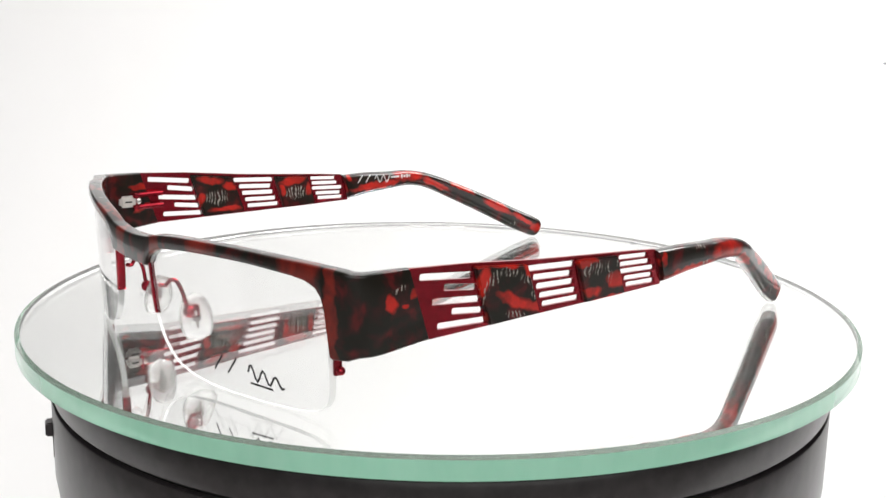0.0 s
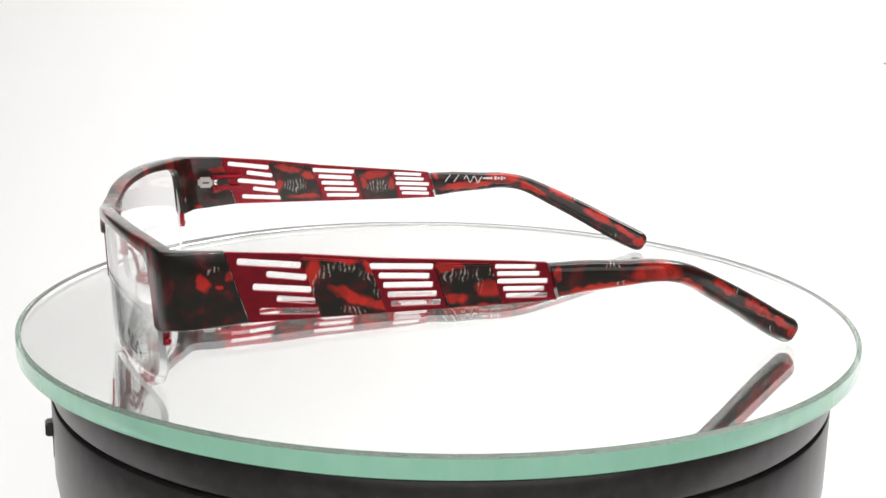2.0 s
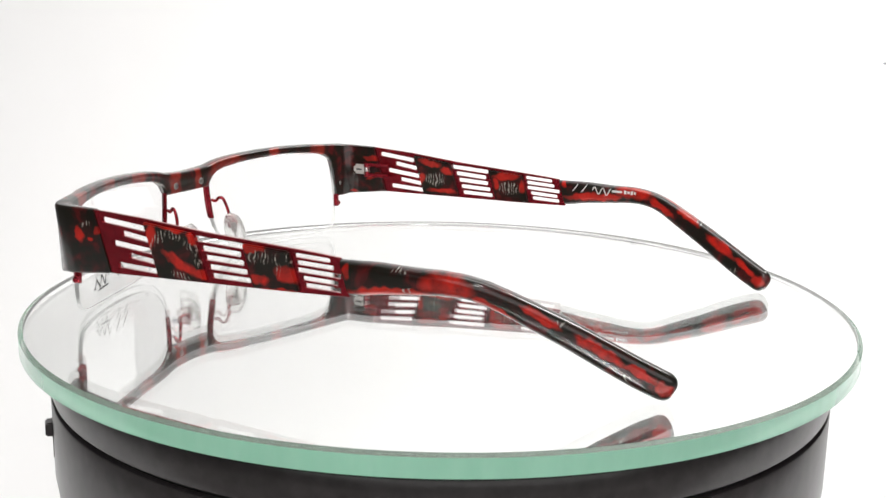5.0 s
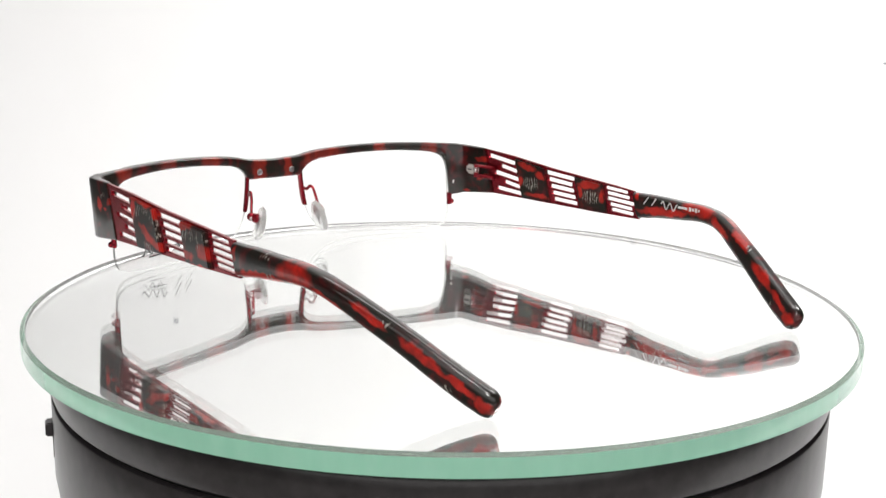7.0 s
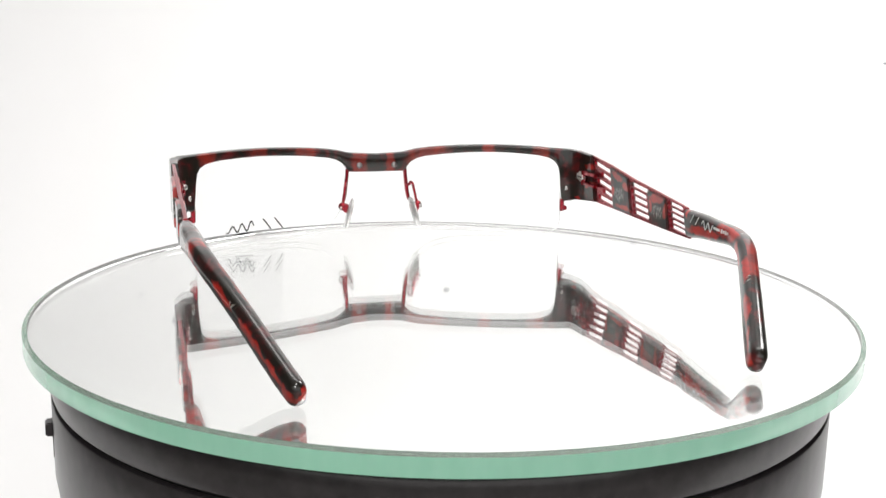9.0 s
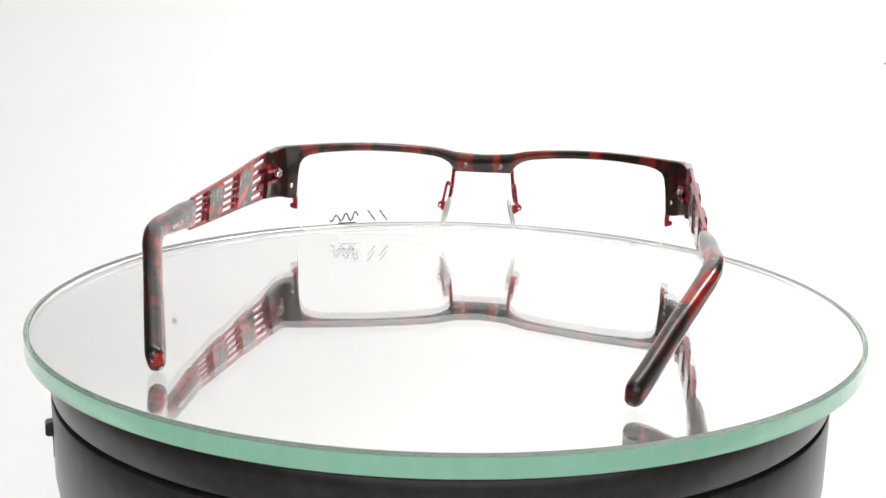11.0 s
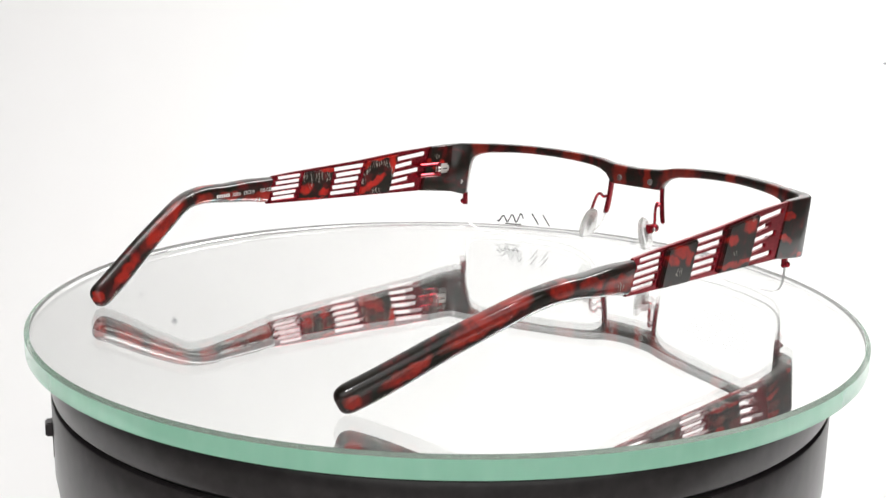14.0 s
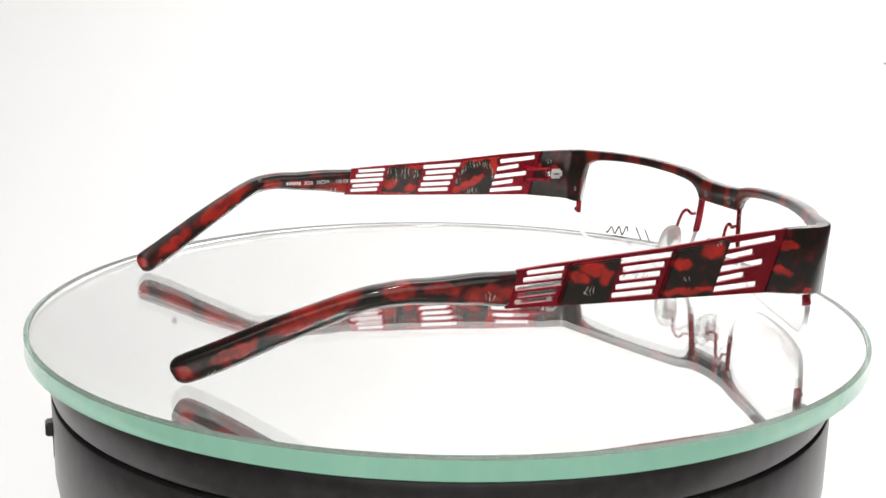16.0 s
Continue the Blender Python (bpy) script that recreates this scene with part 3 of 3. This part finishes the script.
def tip_prints(tip, side):
    if side < 0:
        # white strokes and small bars, lifted to meet the sagging temple
        up = 0.85
        wave = [(93.6 + 0.42 * k, 24.7 - 0.02 * k + 1.15 * math.sin(0.95 * k)) for k in range(16)]
        for line in ([(86.8, 23.7), (88.6, 26.2)], [(89.9, 23.7), (91.7, 26.2)], wave):
            bm = bmesh.new()
            for (y0, z0), (y1, z1) in zip(line, line[1:]):
                bar_on_tip(bm, y0, z0 + up, y1, z1 + up, 0.30, side)
            mm_part("pen_stroke", sag(bm, side), WHITEINK, tip, "thin white printed stroke", side, smooth=False)
        for y0, y1, h in ((100.2, 103.6, 0.7), (104.3, 105.1, 1.2), (105.4, 106.2, 0.8), (106.5, 107.3, 1.2), (107.6, 108.2, 0.7)):
            bm = bmesh.new()
            bar_on_tip(bm, y0, 25.75, y1, 25.75, h, side)
            mm_part("printed_bar", sag(bm, side), WHITEINK, tip, "small white printed bar", side, smooth=False)
        return
    for k in range(6):
        bm = bmesh.new()
        y = 104.2 - k * 0.84
        bar_on_tip(bm, y, 23.95, y - 0.6, 23.95, 1.0, side)
        mm_part("printed_bar", bm, WHITEINK, tip, "small white printed bar", side, smooth=False)
    for words, y in (("3030", 98.3), ("53\u25a119", 94.0), ("135", 87.4), ("CE", 84.6)):
        cu = bpy.data.curves.new("size_print", "FONT")
        cu.body, cu.size, cu.extrude = words, 1.55, 0.02
        tmp = bpy.data.objects.new("size_print", cu)
        scene.collection.objects.link(tmp)
        bpy.context.view_layer.update()
        me = bpy.data.meshes.new_from_object(tmp.evaluated_get(bpy.context.evaluated_depsgraph_get()))
        bpy.data.objects.remove(tmp)
        bm = bmesh.new()
        bm.from_mesh(me)
        for v in bm.verts:
            yy = y - v.co.x
            v.co = Vector((tip_inner(yy, side) + v.co.z, yy, 23.4 + v.co.y))
        mm_part("size_print", bm, WHITEINK, tip, "small white size numbers", side, smooth=False)


def sag(bm, side):
    """The right temple hangs a little lower than the left along its middle."""
    if side < 0:
        for v in bm.verts:
            v.co.z += lerp_table([(15, 0), (82, -1.6), (112, -1.8), (125, -1.2), (150, 0.1)], v.co.y)
            v.co.y += max(0.0, v.co.y - 115) * 0.032
    return bm


def temple(parent, side):
    # slotted metal plate: outline and holes filled, then given thickness
    bm = bmesh.new()
    loops = [[(y, z) for y, z in PLATE_TOP] + [(y, z) for y, z in PLATE_LOW[::-1]]]
    for y0, y1, z0, z1, h in SLOTS:
        a = math.atan2(z1 - z0, y1 - y0)
        loops.append([((y0 + y1) / 2 + p * math.cos(a) - q * math.sin(a), (z0 + z1) / 2 + p * math.sin(a) + q * math.cos(a))
                      for p, q in rounded(y1 - y0, h, 0.3 * h, 3)])
    edges = []
    for lp in loops:
        vs = [bm.verts.new((temple_x(y, side) - 0.5, y, z)) for y, z in lp]
        edges += [bm.edges.new((vs[i], vs[(i + 1) % len(vs)])) for i in range(len(vs))]
    bmesh.ops.triangle_fill(bm, use_beauty=True, use_dissolve=False, edges=edges)
    made = bmesh.ops.extrude_face_region(bm, geom=bm.faces[:])
    bmesh.ops.translate(bm, verts=[v for v in made["geom"] if isinstance(v, bmesh.types.BMVert)], vec=(1.0, 0, 0))
    arm = mm_part("temple", sag(bm, side), REDMETAL, parent, "red metal temple cut with three groups of slots", side, smooth=False)
    soft = arm.modifiers.new("rounded_edges", "BEVEL")
    soft.width, soft.segments, soft.limit_method, soft.angle_limit = 0.14 * MM, 2, "ANGLE", radians(50)
    for name, quad in (("inlay", [(26.8, 30.5), (41.2, 29.25), (45.2, 17.9), (31.2, 17.2)]), ("inlay", [(55.6, 28.4), (68.2, 27.9), (71.0, 18.7), (58.7, 18.2)])):
        bm = bmesh.new()
        lo = [bm.verts.new((temple_x(y, side) - 0.95, y, z)) for y, z in quad]
        bm.faces.new(lo)
        made = bmesh.ops.extrude_face_region(bm, geom=bm.faces[:])
        bmesh.ops.translate(bm, verts=[v for v in made["geom"] if isinstance(v, bmesh.types.BMVert)], vec=(2.5, 0, 0))
        bmesh.ops.bevel(bm, geom=bm.edges[:], offset=0.35, segments=2, affect="EDGES")
        bm.normal_update()
        for f in bm.faces:
            f.material_index = 1 if abs(f.normal.x) > 0.8 and f.calc_center_median().x < temple_x(f.calc_center_median().y, side) else 0
        mm_part(name, sag(bm, side), [SIDE_L, SIDE_L] if side > 0 else [SIDE_R, INNER_R], arm, "raised black and red marbled acetate inlay", side)
    # acetate tip
    bm = bmesh.new()
    secs = spline([(82.8, 23.5, 7.9), (86, 23.7, 7.75), (91, 24.15, 7.1), (100, 24.4, 5.9), (107, 24.7, 5.3), (113, 24.0, 5.0), (118, 22.2, 5.1), (125, 18.5, 5.7), (133, 14.1, 6.2), (140, 9.9, 6.6), (146, 6.4, 6.8), (150.6, 4.0, 6.7)], 46)
    rings = []
    for k, s in enumerate(secs):
        p, q = secs[max(k - 1, 0)], secs[min(k + 1, len(secs) - 1)]
        t = Vector((temple_x(q.x, side) - temple_x(p.x, side), q.x - p.x, q.y - p.y)).normalized()
        up = Vector((0, -t.z, t.y)).normalized()
        out = up.cross(t).normalized()
        w = lerp_table(TIP_WIDTH, s.x)
        c = Vector((temple_x(s.x, side), s.x, s.y))
        ring = [c + out * a + up * b2 for a, b2 in rounded(w, s.z, min(2.0, w * 0.47), 5)]
        lean = max(0.0, 1 - (s.x - 82.8) / 5) * 0.26
        rings.append([p3 + Vector((0, (c.z - p3.z) * lean, 0)) for p3 in ring])
    # rounded end
    c0, last = Vector((temple_x(150.6, side), 150.6, 4.0)), rings[-1]
    for f, g in ((0.6, 0.985), (1.4, 0.92), (2.1, 0.80), (2.6, 0.62), (2.85, 0.35)):
        rings.append([c0 + (p - c0) * g + t * f for p in last])
    loft(bm, rings)
    bm.normal_update()
    for f in bm.faces:
        f.material_index = 1 if f.normal.x < -0.35 else 0
    tip = mm_part("temple_tip", sag(bm, side), [SIDE_L, TIP_R] if side > 0 else [TIP_R, SIDE_L], arm, "curved black and red marbled acetate tip", side)
    tip_prints(tip, side)
    # hinge inside the corner
    bm = bmesh.new()
    for z in (22.0, 25.6):
        tube(bm, [Vector((69.6, 17.5, z)), Vector((69.2, 13.0, z)), Vector((68.9, 8.5, z))], 0.75, 8)
    tube(bm, [Vector((69.0, 9.0, 21.4)), Vector((69.0, 9.0, 26.2))], 1.1, 10)
    hg = mm_part("hinge", bm, REDMETAL, arm, "red metal hinge with two arms", side)
    bm = bmesh.new()
    box(bm, (68.9, 7.0, 23.9), (1.7, 6.4, 3.5))
    bmesh.ops.bevel(bm, geom=bm.edges[:], offset=0.8, segments=3, affect="EDGES")
    mm_part("hinge_block", bm, HINGE, hg, "pale translucent hinge block", side)
    bm = bmesh.new()
    box(bm, (68.0, 6.4, 23.9), (0.3, 2.2, 0.45))
    bmesh.ops.bevel(bm, geom=bm.edges[:], offset=0.1, segments=2, affect="EDGES")
    mm_part("slit", bm, GROOVE, hg, "dark slit in the hinge block", side)
    bm = bmesh.new()
    ball(bm, (68.2, 9.4, 24.0), 0.95)
    mm_part("hinge_screw", bm, STEEL, hg, "steel hinge screw", side)
    return arm


def build_glasses():
    g = tagged(new("eyeglasses"), "half-rim eyeglasses in black and red marbled acetate and red metal, open", "eyeglasses")
    g.location = (0, 0, SIT)
    brow_bar(g)
    for side in (1, -1):
        ln = lens(g, side)
        if side > 0:
            wave = [(44.6 + 0.5 * k, 6.9 - 0.06 * k + (1.7 - 0.04 * k) * math.sin(0.95 * k)) for k in range(20)]
            for pts in ([(34.4, 5.3), (36.9, 8.7)], [(38.6, 5.3), (41.1, 8.7)], wave, [(45.4, 4.4), (51.0, 4.2)]):
                bm = bmesh.new()
                stroke(bm, pts, 0.46)
                mm_part("pen_stroke", bm, INK, ln, "thin black printed stroke", side, smooth=False)
        front_hardware(g, side)
        temple(g, side)
    return g


def motions():
    times = [k * 0.5 for k in range(33)]
    for thing, z in ((platter, DISC), (glasses, SIT)):
        walk(thing, [(t, pose(0, 0, z, 0, 0, TURN * t - 0.105 * math.sin(2 * math.pi * t / 16))) for t in times])


build_studio()
platter = build_turntable()
glasses = build_glasses()
motions()
